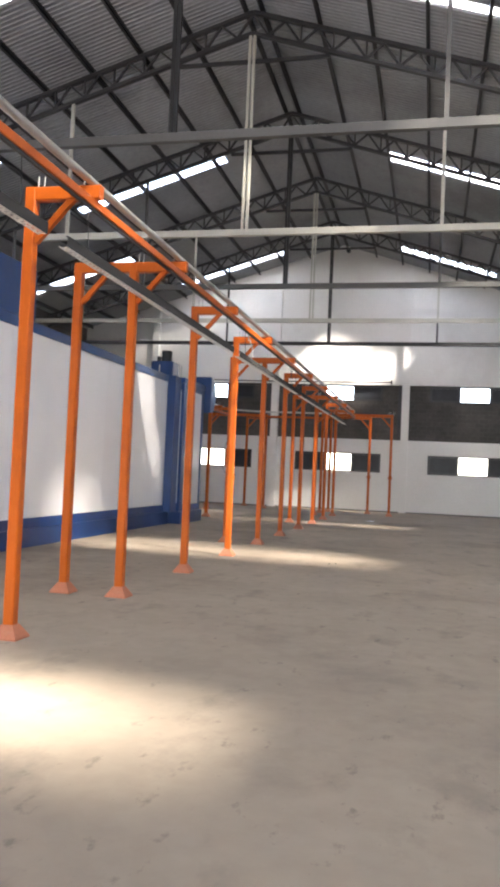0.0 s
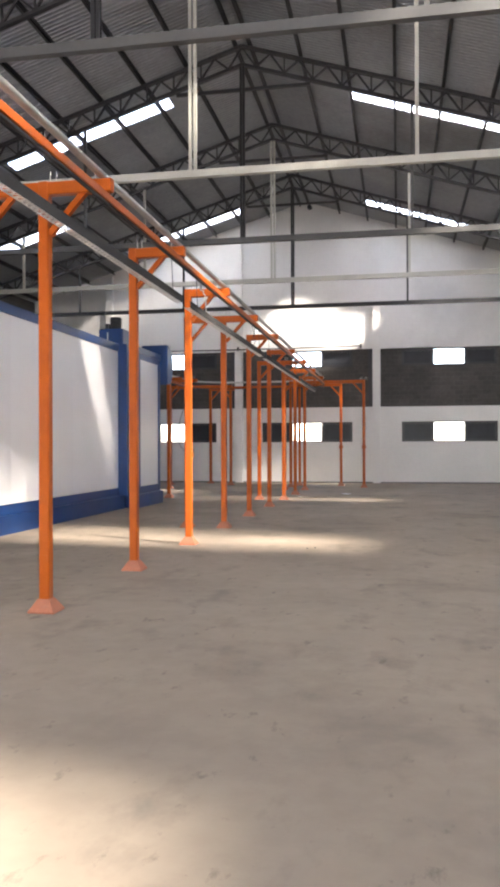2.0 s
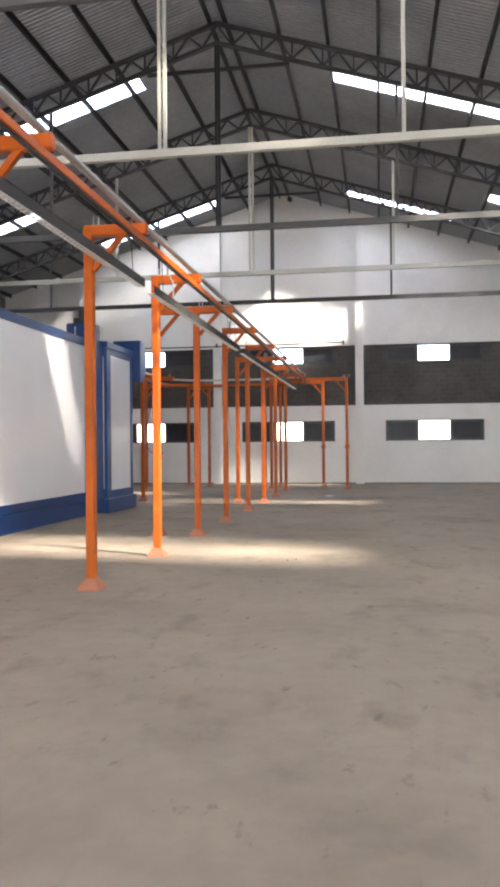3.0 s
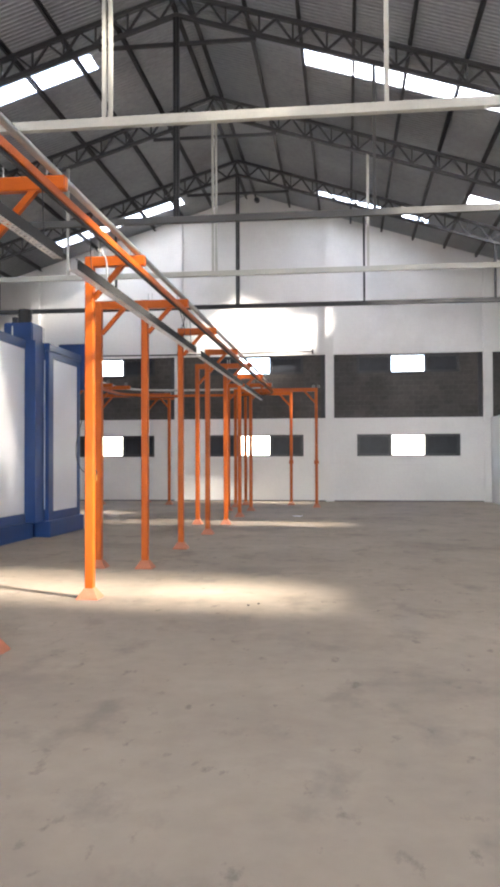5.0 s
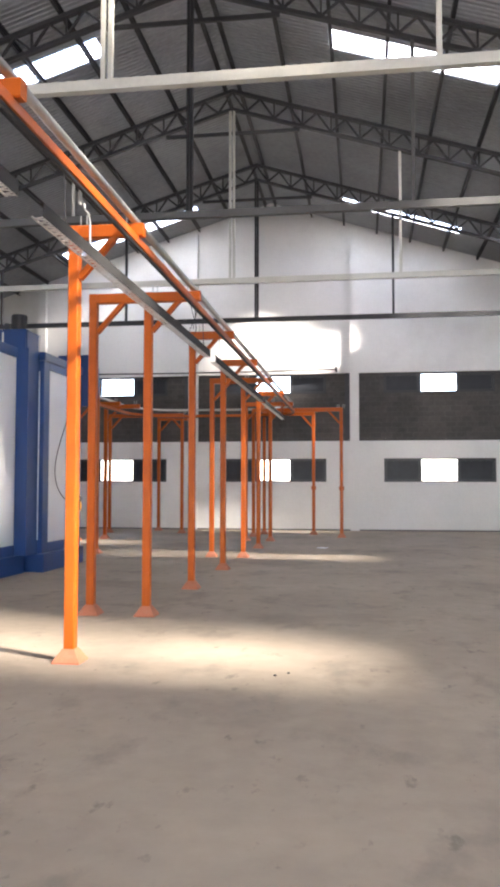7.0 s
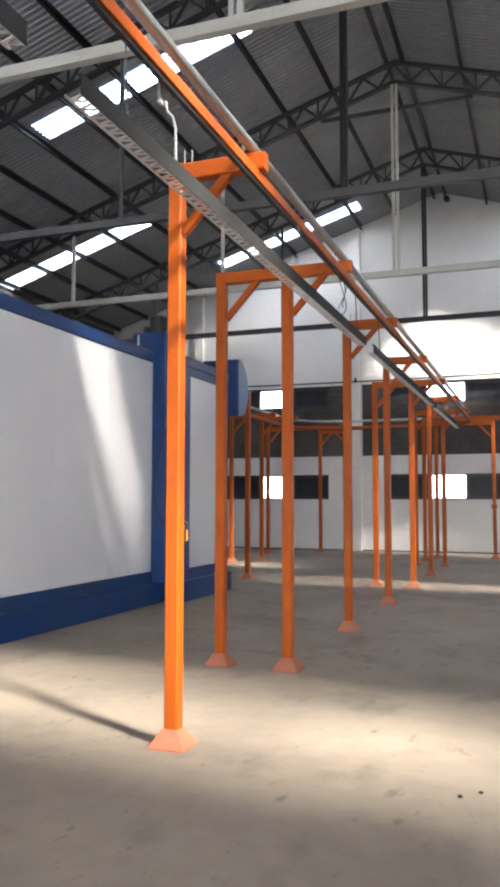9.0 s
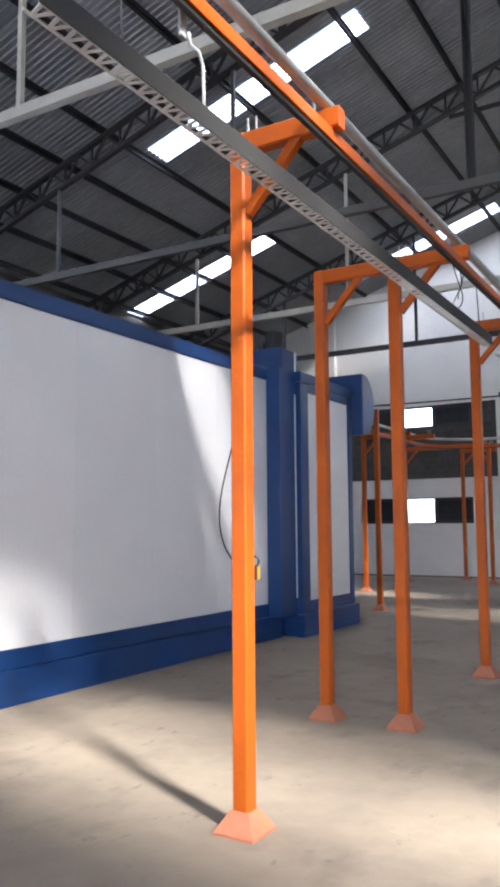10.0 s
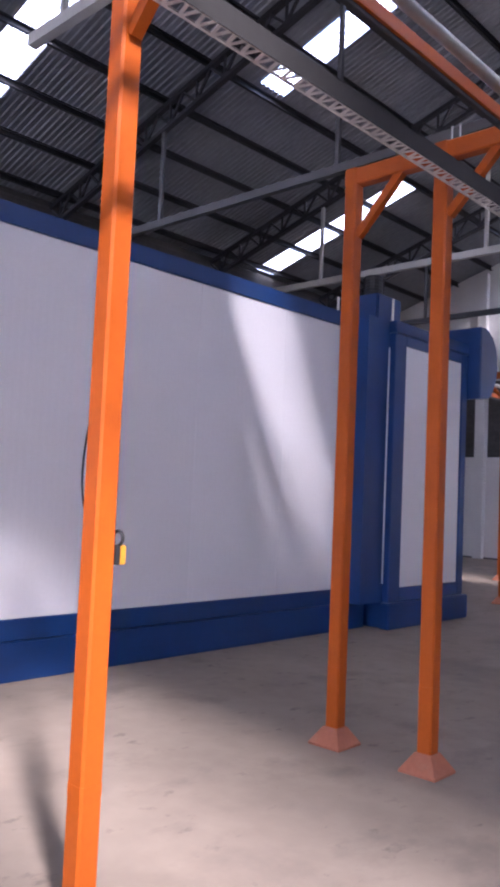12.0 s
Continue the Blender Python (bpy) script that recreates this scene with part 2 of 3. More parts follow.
def structure(name, bm, mat, label, category="wall", smooth=False):
    return tagged(part(name, bm, mat, smooth=smooth), label, category, "", "structure")


# ---- the hall ----
RIDGE_X, RIDGE_Z, SLOPE, HALF = -2.75, 10.35, 0.31, 10.6
X_L, X_R = RIDGE_X - HALF, RIDGE_X + HALF
Y_BACK, Y_FAR = -9.0, 29.3
FLOOR = 0.046


def roof_z(x):
    return RIDGE_Z - SLOPE * abs(x - RIDGE_X)


bm = bmesh.new()
box(bm, X_L - 0.2, X_R + 0.2, Y_BACK - 0.2, Y_FAR + 0.2, -0.25, FLOOR)
structure("floor", bm, M_FLOOR, "dusty beige concrete floor with dark stains", "floor")
bm = bmesh.new()
box(bm, -900, 900, -900, 900, -0.6, -0.25)
structure("ground", bm, M_GROUND, "bare sunlit earth outside the hall", "ground")

BAYS = (-7.75, -2.70, 2.38)
WIN_W, PANE_W = 1.66, 0.55
LOW, HIGH, DARK = (1.53, 2.25), (4.27, 4.87), (2.79, 4.89)
PIL = (-10.25, -5.22, -0.17, 4.9)
T = 0.3


def holed_wall(bm, x_edges, z_edges, holes, y0, y1):
    """A wall in the x-z plane as blocks that leave the holes free."""
    for x0, x1 in zip(x_edges, x_edges[1:]):
        for z0, z1 in zip(z_edges, z_edges[1:]):
            cx, cz = (x0 + x1) / 2, (z0 + z1) / 2
            if not any(a < cx < b and c < cz < d for a, b, c, d in holes):
                box(bm, x0, x1, y0, y1, z0, z1)
    bmesh.ops.remove_doubles(bm, verts=bm.verts[:], dist=0.0005)


recess = []
for a, b in zip(PIL, PIL[1:]):
    recess.append((a + 0.14, b - 0.14, *DARK))
recess.append((PIL[-1] + 0.14, X_R - 0.3, *DARK))
recess.append((X_L + 0.3, PIL[0] - 0.14, *DARK))
low_holes = [(c - WIN_W, c + WIN_W, *LOW) for c in BAYS]
xs = sorted({X_L - T, X_R + T, *[v for h in low_holes for v in h[:2]], *[v for h in recess for v in h[:2]]})
zs = (-0.25, LOW[0], LOW[1], DARK[0], DARK[1], roof_z(X_L) - 0.1)
bm = bmesh.new()
holed_wall(bm, xs, zs, low_holes + recess, Y_FAR, Y_FAR + T)
top = lambda x: roof_z(x) - 0.012
pts = [(X_L, zs[-1]), (X_R, zs[-1]), (X_R, top(X_R)), (RIDGE_X, top(RIDGE_X)), (X_L, top(X_L))]
front = [bm.verts.new((x, Y_FAR, z)) for x, z in pts]
rear = [bm.verts.new((x, Y_FAR + T, z)) for x, z in pts]
bm.faces.new(front)
bm.faces.new(rear[::-1])
for i in range(5):
    bm.faces.new((front[i], rear[i], rear[(i + 1) % 5], front[(i + 1) % 5]))
wall_far = structure("wall_far", bm, M_WHITE, "white painted gable wall with stains")

# bare blockwork set back between the pilasters, with the upper window openings
high_holes = [(c - WIN_W, c + WIN_W, *HIGH) for c in BAYS]
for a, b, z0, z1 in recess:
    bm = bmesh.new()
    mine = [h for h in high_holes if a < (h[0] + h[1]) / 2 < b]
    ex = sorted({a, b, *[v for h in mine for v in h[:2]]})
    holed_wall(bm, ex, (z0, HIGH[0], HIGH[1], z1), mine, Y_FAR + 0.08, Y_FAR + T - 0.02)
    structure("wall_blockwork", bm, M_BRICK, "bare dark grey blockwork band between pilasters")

# shade at the right end of each recess, put in as a dark strip
for x in (-5.22, -0.17, 4.9):
    bm = bmesh.new()
    box(bm, x - 0.29, x - 0.145, Y_FAR + 0.012, Y_FAR + 0.077, DARK[0] + 0.002, DARK[1] - 0.002)
    structure("recess_shade", bm, M_CASE_SHADE, "dark strip for the shade at the end of a blockwork recess", "post")

for x in PIL:
    bm = bmesh.new()
    box(bm, x - 0.14, x + 0.14, Y_FAR - 0.15, Y_FAR + 0.03, FLOOR, top(x) - 0.14)
    ob = part("pilaster", bm, M_WHITE, bevel=0.012)
    tagged(ob, "white painted concrete pilaster on the gable wall", "pilaster", "pilasters", "structure")

# contact shade at the gable wall's foot, laid in as dark strips
for a, b in zip((X_L, *PIL), (*PIL, 4.98)):
    bm = bmesh.new()
    box(bm, a + (0.141 if a > X_L else 0.0), b - (0.141 if b < 4.97 else 0.0), Y_FAR - 0.012, Y_FAR - 0.002, FLOOR, FLOOR + 0.035)
    structure("baseboard", bm, M_TIE_SHADED, "narrow dark strip for the contact shade at the gable wall's foot", "baseboard")


def sliding_window(n, c, z0, z1, y):
    w = thing("window_%d" % n, (c, y, z0), "wide sliding window, dark side panes, middle open", "window", "windows of the gable wall", "structure")
    h = z1 - z0
    bm = bmesh.new()
    f = 0.04
    box(bm, -WIN_W, WIN_W, 0, 0.07, 0, f)
    box(bm, -WIN_W, WIN_W, 0, 0.07, h - f, h)
    for s in (-1, 1):
        box(bm, s * WIN_W - f * (s > 0), s * WIN_W + f * (s < 0), 0, 0.07, f, h - f)
        box(bm, s * PANE_W - 0.025, s * PANE_W + 0.025, 0.01, 0.06, f, h - f)
    part("window_frame", bm, M_SASH, w)
    for s in (-1, 1):
        bm = bmesh.new()
        a, b = sorted((s * (PANE_W + 0.025), s * (WIN_W - f)))
        box(bm, a, b, 0.03, 0.042, f, h - f)
        p = part("pane", bm, M_TINT, w, "dark tinted pane")
        bm = bmesh.new()
        for x0, x1, q0, q1 in ((a, a + 0.05, f, h - f), (b - 0.05, b, f, h - f), (a + 0.05, b - 0.05, f, f + 0.045), (a + 0.05, b - 0.05, h - f - 0.045, h - f)):
            box(bm, x0, x1, 0.018, 0.052, q0, q1)
        part("sash", bm, M_SASH, w)
    bm = bmesh.new()
    box(bm, -WIN_W, WIN_W, -0.03, 0.0, -0.03, -0.002)
    part("window_sill", bm, M_WHITE, w)


for i, c in enumerate(BAYS):
    sliding_window(2 * i + 1, c, *LOW, Y_FAR + 0.1)
    sliding_window(2 * i + 2, c, *HIGH, Y_FAR + 0.13)

# side walls, low partition, back wall with its wide doorway
# the left wall reuses the blockwork material, which keeps it dark above the booth
for name, x0, x1, mat, text in (("wall_left", X_L - T, X_L, M_BRICK, "dark side wall behind the booth"), ("wall_right", X_R, X_R + T, M_WHITE, "white painted side wall of the hall")):
    bm = bmesh.new()
    box(bm, x0, x1, Y_BACK, Y_FAR, -0.25, roof_z(X_L) - 0.06)
    structure(name, bm, mat, text)
bm = bmesh.new()
box(bm, 4.98, 5.18, Y_BACK, Y_FAR - 0.1, FLOOR, 2.76)
structure("wall_partition", bm, M_WHITE, "low white partition wall along the hall")
bm = bmesh.new()
holed_wall(bm, (X_L - T, -3.5, 2.5, X_R + T), (-0.25, 5.0, roof_z(X_L) - 0.06), [(-3.5, 2.5, -1, 5.0)], Y_BACK - T, Y_BACK)
pts = [(X_L, roof_z(X_L) - 0.06), (X_R, roof_z(X_R) - 0.06), (RIDGE_X, roof_z(RIDGE_X) - 0.06)]
front = [bm.verts.new((x, Y_BACK, z)) for x, z in pts]
rear = [bm.verts.new((x, Y_BACK - T, z)) for x, z in pts]
bm.faces.new(front[::-1])
bm.faces.new(rear)
for i in range(3):
    bm.faces.new((front[i], rear[i], rear[(i + 1) % 3], front[(i + 1) % 3]))
structure("wall_back", bm, M_WHITE, "white end wall with a wide doorway")

# ---- roof ----
# skylights: (side, middle y, from and to on the slope, width, sheet)
MILKY, HAZY, CLEAR, DIM = M_SKYLIGHT, M_SKYLIGHT_SOFT, M_SKYLIGHT_CLEAR, M_SKYLIGHT_DIM
SKY = [(-1, c, 2.05, 6.2, 0.62, DIM) for c in (1.5, 10.2, 18.8, 27.85)]
SKY += [(-1, c, 6.45, 10.55, 0.62, DIM) for c in (6.2, 14.85, 23.55)]
# right-hand strips out of view are placed and sized to aim sun patches
SKY += [(1, 1.85, 2.25, 6.25, 1.2, MILKY), (1, 11.68, 2.25, 5.45, 0.22, HAZY), (1, 19.0, 2.25, 6.25, 0.6, MILKY), (1, 27.45, 2.25, 5.6, 0.55, CLEAR)]
SKY += [(1, -1.32, 6.3, 9.8, 1.2, CLEAR), (1, 7.35, 5.9, 10.1, 1.6, MILKY), (1, 16.25, 6.3, 10.35, 0.62, MILKY), (1, 24.6, 6.3, 9.7, 0.62, MILKY)]


PITCH = 0.115
PROFILE = ((0.0, 0.0), (0.30, 0.0), (0.42, 0.022), (0.88, 0.022))
ys = []
for k in range(int((Y_FAR + 0.6 - Y_BACK) / PITCH) + 1):
    for f, d in PROFILE:
        ys.append((Y_BACK - 0.3 + (k + f) * PITCH, d))


def in_sky(side, o, y):
    return any(q == side and abs(y - c) < w / 2 and o0 < o < o1 for q, c, o0, o1, w, _ in SKY)


bm = bmesh.new()
cuts = (0.0, *sorted({v for row in SKY for v in row[2:4]}), HALF + 0.5)
for side in (-1, 1):
    rows = []
    for y, d in ys:
        rows.append([bm.verts.new((RIDGE_X + side * o, y, RIDGE_Z - SLOPE * o + d)) for o in cuts])
    for (y0, _), (y1, _), r0, r1 in zip(ys, ys[1:], rows, rows[1:]):
        ym = (y0 + y1) / 2
        for k in range(len(cuts) - 1):
            if in_sky(side, (cuts[k] + cuts[k + 1]) / 2, ym):
                continue
            bm.faces.new((r0[k], r0[k + 1], r1[k + 1], r1[k]))
roof = structure("ceiling", bm, M_ROOF, "corrugated weathered metal roof sheets seen from below", "ceiling")
so = roof.modifiers.new("thickness", "SOLIDIFY")
so.thickness, so.offset = 0.006, 1
bm = bmesh.new()
for s in (-1, 1):
    bar(bm, (RIDGE_X + s * 0.02, Y_BACK - 0.3, RIDGE_Z + 0.08), (RIDGE_X + s * 0.02, Y_FAR + 0.5, RIDGE_Z + 0.08), 0.5, 0.01, (s * 0.3, 0, 1))
structure("ridge_cap", bm, M_ROOF, "grey metal ridge capping of the roof", "roof ridge")

for side, c, o0, o1, width, sheet in SKY:
    x0 = RIDGE_X + side * o0
    s = thing("skylight", (x0, c, RIDGE_Z - SLOPE * o0), "milky translucent corrugated roof strip, bright with daylight", "skylight", "skylights", "structure")
    n = 4
    for k in range(n):
        a, b = k * (o1 - o0) / n, (k + 1) * (o1 - o0) / n - 0.012
        bm = bmesh.new()
        line = [(y - c, d) for y, d in ys if abs(y - c) < width / 2 + 0.12]
        va = [bm.verts.new((side * a, y, -SLOPE * a + d + 0.008)) for y, d in line]
        vb = [bm.verts.new((side * b, y, -SLOPE * b + d + 0.008)) for y, d in line]
        for i in range(len(line) - 1):
            bm.faces.new((va[i], vb[i], vb[i + 1], va[i + 1]))
        part("pane", bm, sheet, s)

PURLINS = [0.16] + [1.285 + k * 1.005 for k in range(10)]
for side in (-1, 1):
    for o in PURLINS:
        x = RIDGE_X + side * o
        bm = bmesh.new()
        z = roof_z(x) - 0.005
        ring = [(-0.03, 0), (0.03, 0), (0.03, -0.012), (-0.018, -0.012), (-0.018, -0.108), (0.03, -0.108), (0.03, -0.12), (-0.03, -0.12)]
        sweep(bm, [(x, Y_BACK, z), (x, Y_FAR, z)], ring)
        tagged(part("purlin", bm, M_STEEL), "dark steel roof purlin along the hall", "purlin", "purlins", "structure")


# ---- trusses ----
TIE_Z = 5.9


def truss(y, tie_mat, king_mat, gap=0.042, left=HALF, depth=0.46):
    t = thing("roof_truss", (RIDGE_X, y, TIE_Z), "steel lattice roof truss with tie beam and hangers", "truss", "roof trusses", "structure")
    up = RIDGE_Z - 0.13 - TIE_Z
    for s in (-1, 1):
        bm = bmesh.new()
        bar(bm, (0, 0, up - 0.05), (s * HALF, 0, up - 0.05 - SLOPE * HALF), 0.1, 0.07)
        part("top_chord", bm, M_TRUSS, t)
        bm = bmesh.new()
        bar(bm, (0, 0, up - depth), (s * HALF, 0, up - depth - SLOPE * HALF), 0.1, 0.065)
        part("bottom_chord", bm, M_TRUSS, t)
        n = 34
        step = HALF / n
        for k in range(n):
            a, b = k * step, (k + 1) * step
            za, zb = (up - 0.08, up - depth + 0.03) if k % 2 == 0 else (up - depth + 0.03, up - 0.08)
            bm = bmesh.new()
            bar(bm, (s * a, 0, za - SLOPE * a), (s * b, 0, zb - SLOPE * b), 0.04, 0.04)
            part("web_bar", bm, M_TRUSS, t)
            if k % 2 and k > 1:
                bm = bmesh.new()
                bar(bm, (s * a, 0, up - 0.08 - SLOPE * a), (s * a, 0, up - depth + 0.03 - SLOPE * a), 0.034, 0.034)
                part("web_post", bm, M_TRUSS, t)
        for o in (3.65, 7.3):
            if s < 0 and o > left:
                continue
            bm = bmesh.new()
            bar(bm, (s * o, 0, 0.04), (s * o, 0, up - depth - SLOPE * o), 0.06, 0.06)
            part("queen_post", bm, tie_mat, t)
    bm = bmesh.new()
    bar(bm, (-1.5, 0.02, up - 1.0), (1.5, 0.02, up - 1.0), 0.05, 0.07)
    part("collar", bm, M_TRUSS, t)
    for s in (-1, 1):
        bm = bmesh.new()
        bar(bm, (s * gap, 0, 0.05), (s * gap, 0, up - depth + 0.03), 0.06, 0.05)
        part("king_post", bm, king_mat, t)
    bm = bmesh.new()
    bar(bm, (-left, 0, 0), (HALF, 0, 0), 0.1, 0.12)
    part("tie_beam", bm, tie_mat, t)
    return t


truss(13.06, M_TIE, M_TIE, left=4.2)
near_truss = truss(21.72, M_TIE, M_TIE)
for y in (-4.26, 4.4):
    copy_thing(near_truss, pose(RIDGE_X, y, TIE_Z))
# ties and queen posts here take the shade-darkened tie colour
dark_hung = truss(17.39, M_TIE_SHADED, M_STEEL, 0.0305)
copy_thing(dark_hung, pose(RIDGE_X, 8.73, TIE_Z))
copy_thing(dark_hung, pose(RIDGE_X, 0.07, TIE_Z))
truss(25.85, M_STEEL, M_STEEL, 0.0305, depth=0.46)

# ---- spray booth ----
BX, BTOP = -5.26, 3.56


def booth():
    b = thing("oven_booth", (BX, 0, 0), "long curing booth of pale panels in blue frames", "industrial booth")
    y0, y1, depth = 2.0, 16.42, 3.6
    n = 12
    w = (y1 - 0.06 - y0) / n
    for k in range(n):
        bm = bmesh.new()
        box(bm, -0.08, 0.0, y0 + k * w, y0 + (k + 1) * w - 0.002, 0.5, 3.4)
        part("panel", bm, M_PANEL, b)
    bm = bmesh.new()
    box(bm, -0.09, 0.02, y0, y1, 3.4, BTOP)
    part("top_rail", bm, M_BLUE, b, bevel=0.006)
    bm = bmesh.new()
    box(bm, -0.09, 0.018, y0, y1, 0.34, 0.5)
    part("sill_rail", bm, M_BLUE, b, bevel=0.006)
    bm = bmesh.new()
    box(bm, -0.09, 0.035, y0, y1 + 0.25, FLOOR, 0.337)
    part("plinth", bm, M_BLUE, b, bevel=0.008)
    bm = bmesh.new()
    box(bm, -depth, -0.09, y0, y1, FLOOR, 3.5)
    part("body", bm, M_PANEL, b)
    bm = bmesh.new()
    box(bm, -0.09, 0.02, y1 - 0.06, y1 + 0.02, 0.5, 3.4)
    part("corner_post", bm, M_BLUE, b)
    return b


def booth_head():
    x1 = 0.28
    b = thing("end_booth", (BX, 16.77, 0), "projecting blue-framed end section of the booth", "industrial booth")
    L = 1.72
    bm = bmesh.new()
    box(bm, -3.6, x1 - 0.08, 0.0, L, FLOOR, 3.42)
    part("body", bm, M_BLUE, b, bevel=0.01)
    for a, c in ((0.0, 0.24), (L - 0.14, L)):
        bm = bmesh.new()
        box(bm, x1 - 0.08, x1, a, c, 0.34, 3.42)
        part("post", bm, M_BLUE, b, bevel=0.008)
    bm = bmesh.new()
    box(bm, x1 - 0.078, x1 - 0.02, 0.243, L - 0.143, 0.5, 3.3)
    part("panel", bm, M_PANEL, b, "pale grey panel")
    bm = bmesh.new()
    box(bm, x1 - 0.077, x1 - 0.002, 0.243, L - 0.143, 3.303, 3.418)
    part("top_rail", bm, M_BLUE, b)
    bm = bmesh.new()
    box(bm, x1 - 0.077, x1 - 0.002, 0.243, L - 0.143, 0.343, 0.497)
    part("sill_rail", bm, M_BLUE, b)
    bm = bmesh.new()
    box(bm, x1 - 0.08, x1 + 0.05, -0.05, L + 0.05, FLOOR, 0.337)
    part("plinth", bm, M_BLUE, b, bevel=0.01)
    bm = bmesh.new()
    box(bm, -0.35, x1 + 0.02, -0.02, L + 0.02, 3.423, 3.56)
    part("cornice", bm, M_BLUE, b, bevel=0.01)
    bm = bmesh.new()
    box(bm, -0.25, x1 - 0.08, -0.43, -0.003, 0.34, 3.555)
    part("side_panel", bm, M_BLUE, b)
    bm = bmesh.new()
    box(bm, x1 - 0.1, x1 - 0.07, -0.02, -0.002, 0.55, 3.25)
    part("edge_trim", bm, M_LED, b, "thin white edge strip")
    return b


booth()
booth_head()


# ---- conveyor ----
PX, TOP = -2.21, 3.5
TUBE = 0.087


def foot(bm, w, t, h):
    a = [bm.verts.new((i * w, j * w, 0.0)) for i, j in ((-1, -1), (1, -1), (1, 1), (-1, 1))]
    m = [bm.verts.new((i * w, j * w, 0.012)) for i, j in ((-1, -1), (1, -1), (1, 1), (-1, 1))]
    b = [bm.verts.new((i * t, j * t, h)) for i, j in ((-1, -1), (1, -1), (1, 1), (-1, 1))]
    bm.faces.new(a[::-1])
    bm.faces.new(b)
    for lo, hi in ((a, m), (m, b)):
        for i in range(4):
            bm.faces.new((lo[i], lo[(i + 1) % 4], hi[(i + 1) % 4], hi[i]))


def leg(parent, x, y):
    h = TUBE / 2
    bm = bmesh.new()
    sweep(bm, [(x, y, FLOOR + 0.05), (x, y, TOP)], rounded(h, h, 0.009))
    part("post", bm, M_ORANGE, parent)
    bm = bmesh.new()
    foot(bm, 0.11, h + 0.006, 0.105)
    for v in bm.verts:
        v.co += Vector((x, y, FLOOR))
    part("foot", bm, M_FOOT, parent, "dusty flared foot")
    bm = bmesh.new()
    sweep(bm, [(x, y, 0.46), (x, y, 0.5)], rounded(h + 0.0015, h + 0.0015, 0.01))
    part("weld_collar", bm, M_ORANGE, parent)


def low_bracket(parent, x):
    bm = bmesh.new()
    sweep(bm, [(x, 0, 1.3), (x, 0, 1.4)], rounded(TUBE / 2 + 0.022, TUBE / 2 + 0.022, 0.012))
    part("bracket", bm, M_ORANGE, parent)


def brace(parent, x, side, reach=0.34):
    bm = bmesh.new()
    bar(bm, (x + side * 0.042, 0, TOP - 0.42), (x + side * reach, 0, TOP - 0.09), 0.048, 0.048)
    part("brace", bm, M_ORANGE, parent)


def u_bolt(parent, x):
    bm = bmesh.new()
    for d in (-0.025, 0.025):
        sweep(bm, [(x + d, 0, TOP - 0.01), (x + d, 0, TOP + 0.09)], circle(0.006, 6))
    part("u_bolt", bm, M_PIPE, parent)


def gantry(y, legs, x_end, x_start=None, braces=((0, 1),), turn=0.0, at_x=0.0):
    g = thing("conveyor_gantry", (at_x, y, 0, 0, 0, turn), "orange square-tube gantry carrying the overhead conveyor", "gantry", "conveyor gantries")
    for x in legs:
        leg(g, x, 0)
    s = (legs[0] if x_start is None else x_start) - TUBE / 2
    bm = bmesh.new()
    sweep(bm, [(s, 0, TOP - 0.052), (x_end, 0, TOP - 0.052)], rounded(0.04, 0.052, 0.008))
    part("top_beam", bm, M_ORANGE, g)
    for i, side in braces:
        brace(g, legs[i], side)
    u_bolt(g, x_end - 0.12)
    u_bolt(g, legs[-1] + 0.07)
    return g


single = gantry(4.05, (PX,), -1.64)
for y in (1.8, 8.42, 10.70, 15.17, 17.6, 22.1):
    copy_thing(single, pose(0, y, 0))
pair = gantry(6.23, (-2.825, PX), -1.64, braces=((0, 1), (1, 1)))
for y in (-0.4, 12.93, 19.85, 24.4):
    copy_thing(pair, pose(0, y, 0))
# gantries round the turn at the far end
low_bracket(gantry(26.0, (-2.85, -0.49), -0.45, braces=((1, -1),)), -0.49)
low_bracket(gantry(27.15, (-2.7, -1.3), -1.26, braces=((1, -1),)), -1.3)
gantry(27.2, (-7.26, -5.1), -5.06, braces=((1, -1), (0, 1)))
gantry(20.3, (-5.3,), -5.26, x_start=-6.6, braces=((0, -1),))
gantry(24.5, (-6.5,), -5.6, braces=((0, 1),))
gantry(28.4, (-6.1,), -5.2, braces=((0, 1),))
gantry(23.8, (-7.0,), -5.9, braces=((0, 1),))


def loop_path(x, r):
    """From the back of the hall to its end, round the far turn and back into the booth."""
    pts = [(x, y) for y in (Y_BACK + 1.0, 0.0, 8.0, 16.0, 25.2)]
    for k in range(1, 9):
        a = k * math.pi / 16
        pts.append((x - r + r * math.cos(a), 25.2 + r * math.sin(a)))
    xl = -6.2 - (x + 1.70)
    pts.append((xl + r, 25.2 + r))
    for k in range(1, 9):
        a = math.pi / 2 + k * math.pi / 16
        pts.append((xl + r + r * math.cos(a), 25.2 + r * math.sin(a)))
    pts.append((xl, 18.65))
    return pts


track = thing("conveyor_track", (0, 0, 0), "orange overhead conveyor rail hung under the gantries", "conveyor rail")
path = loop_path(-1.695, 1.3)
bm = bmesh.new()
sweep(bm, [(x, y, 3.366) for x, y in path], rounded(0.02, 0.03, 0.005))
part("rail", bm, M_ORANGE, track)
bm = bmesh.new()
sweep(bm, [(x, y, 3.331) for x, y in path], rounded(0.025, 0.005, 0.002))
part("flange", bm, M_ORANGE, track)
bm = bmesh.new()
sweep(bm, [(x, y, 3.314) for x, y in path], rounded(0.013, 0.012, 0.003))
part("chain", bm, M_BLACK, track, "dark chain in the rail slot")
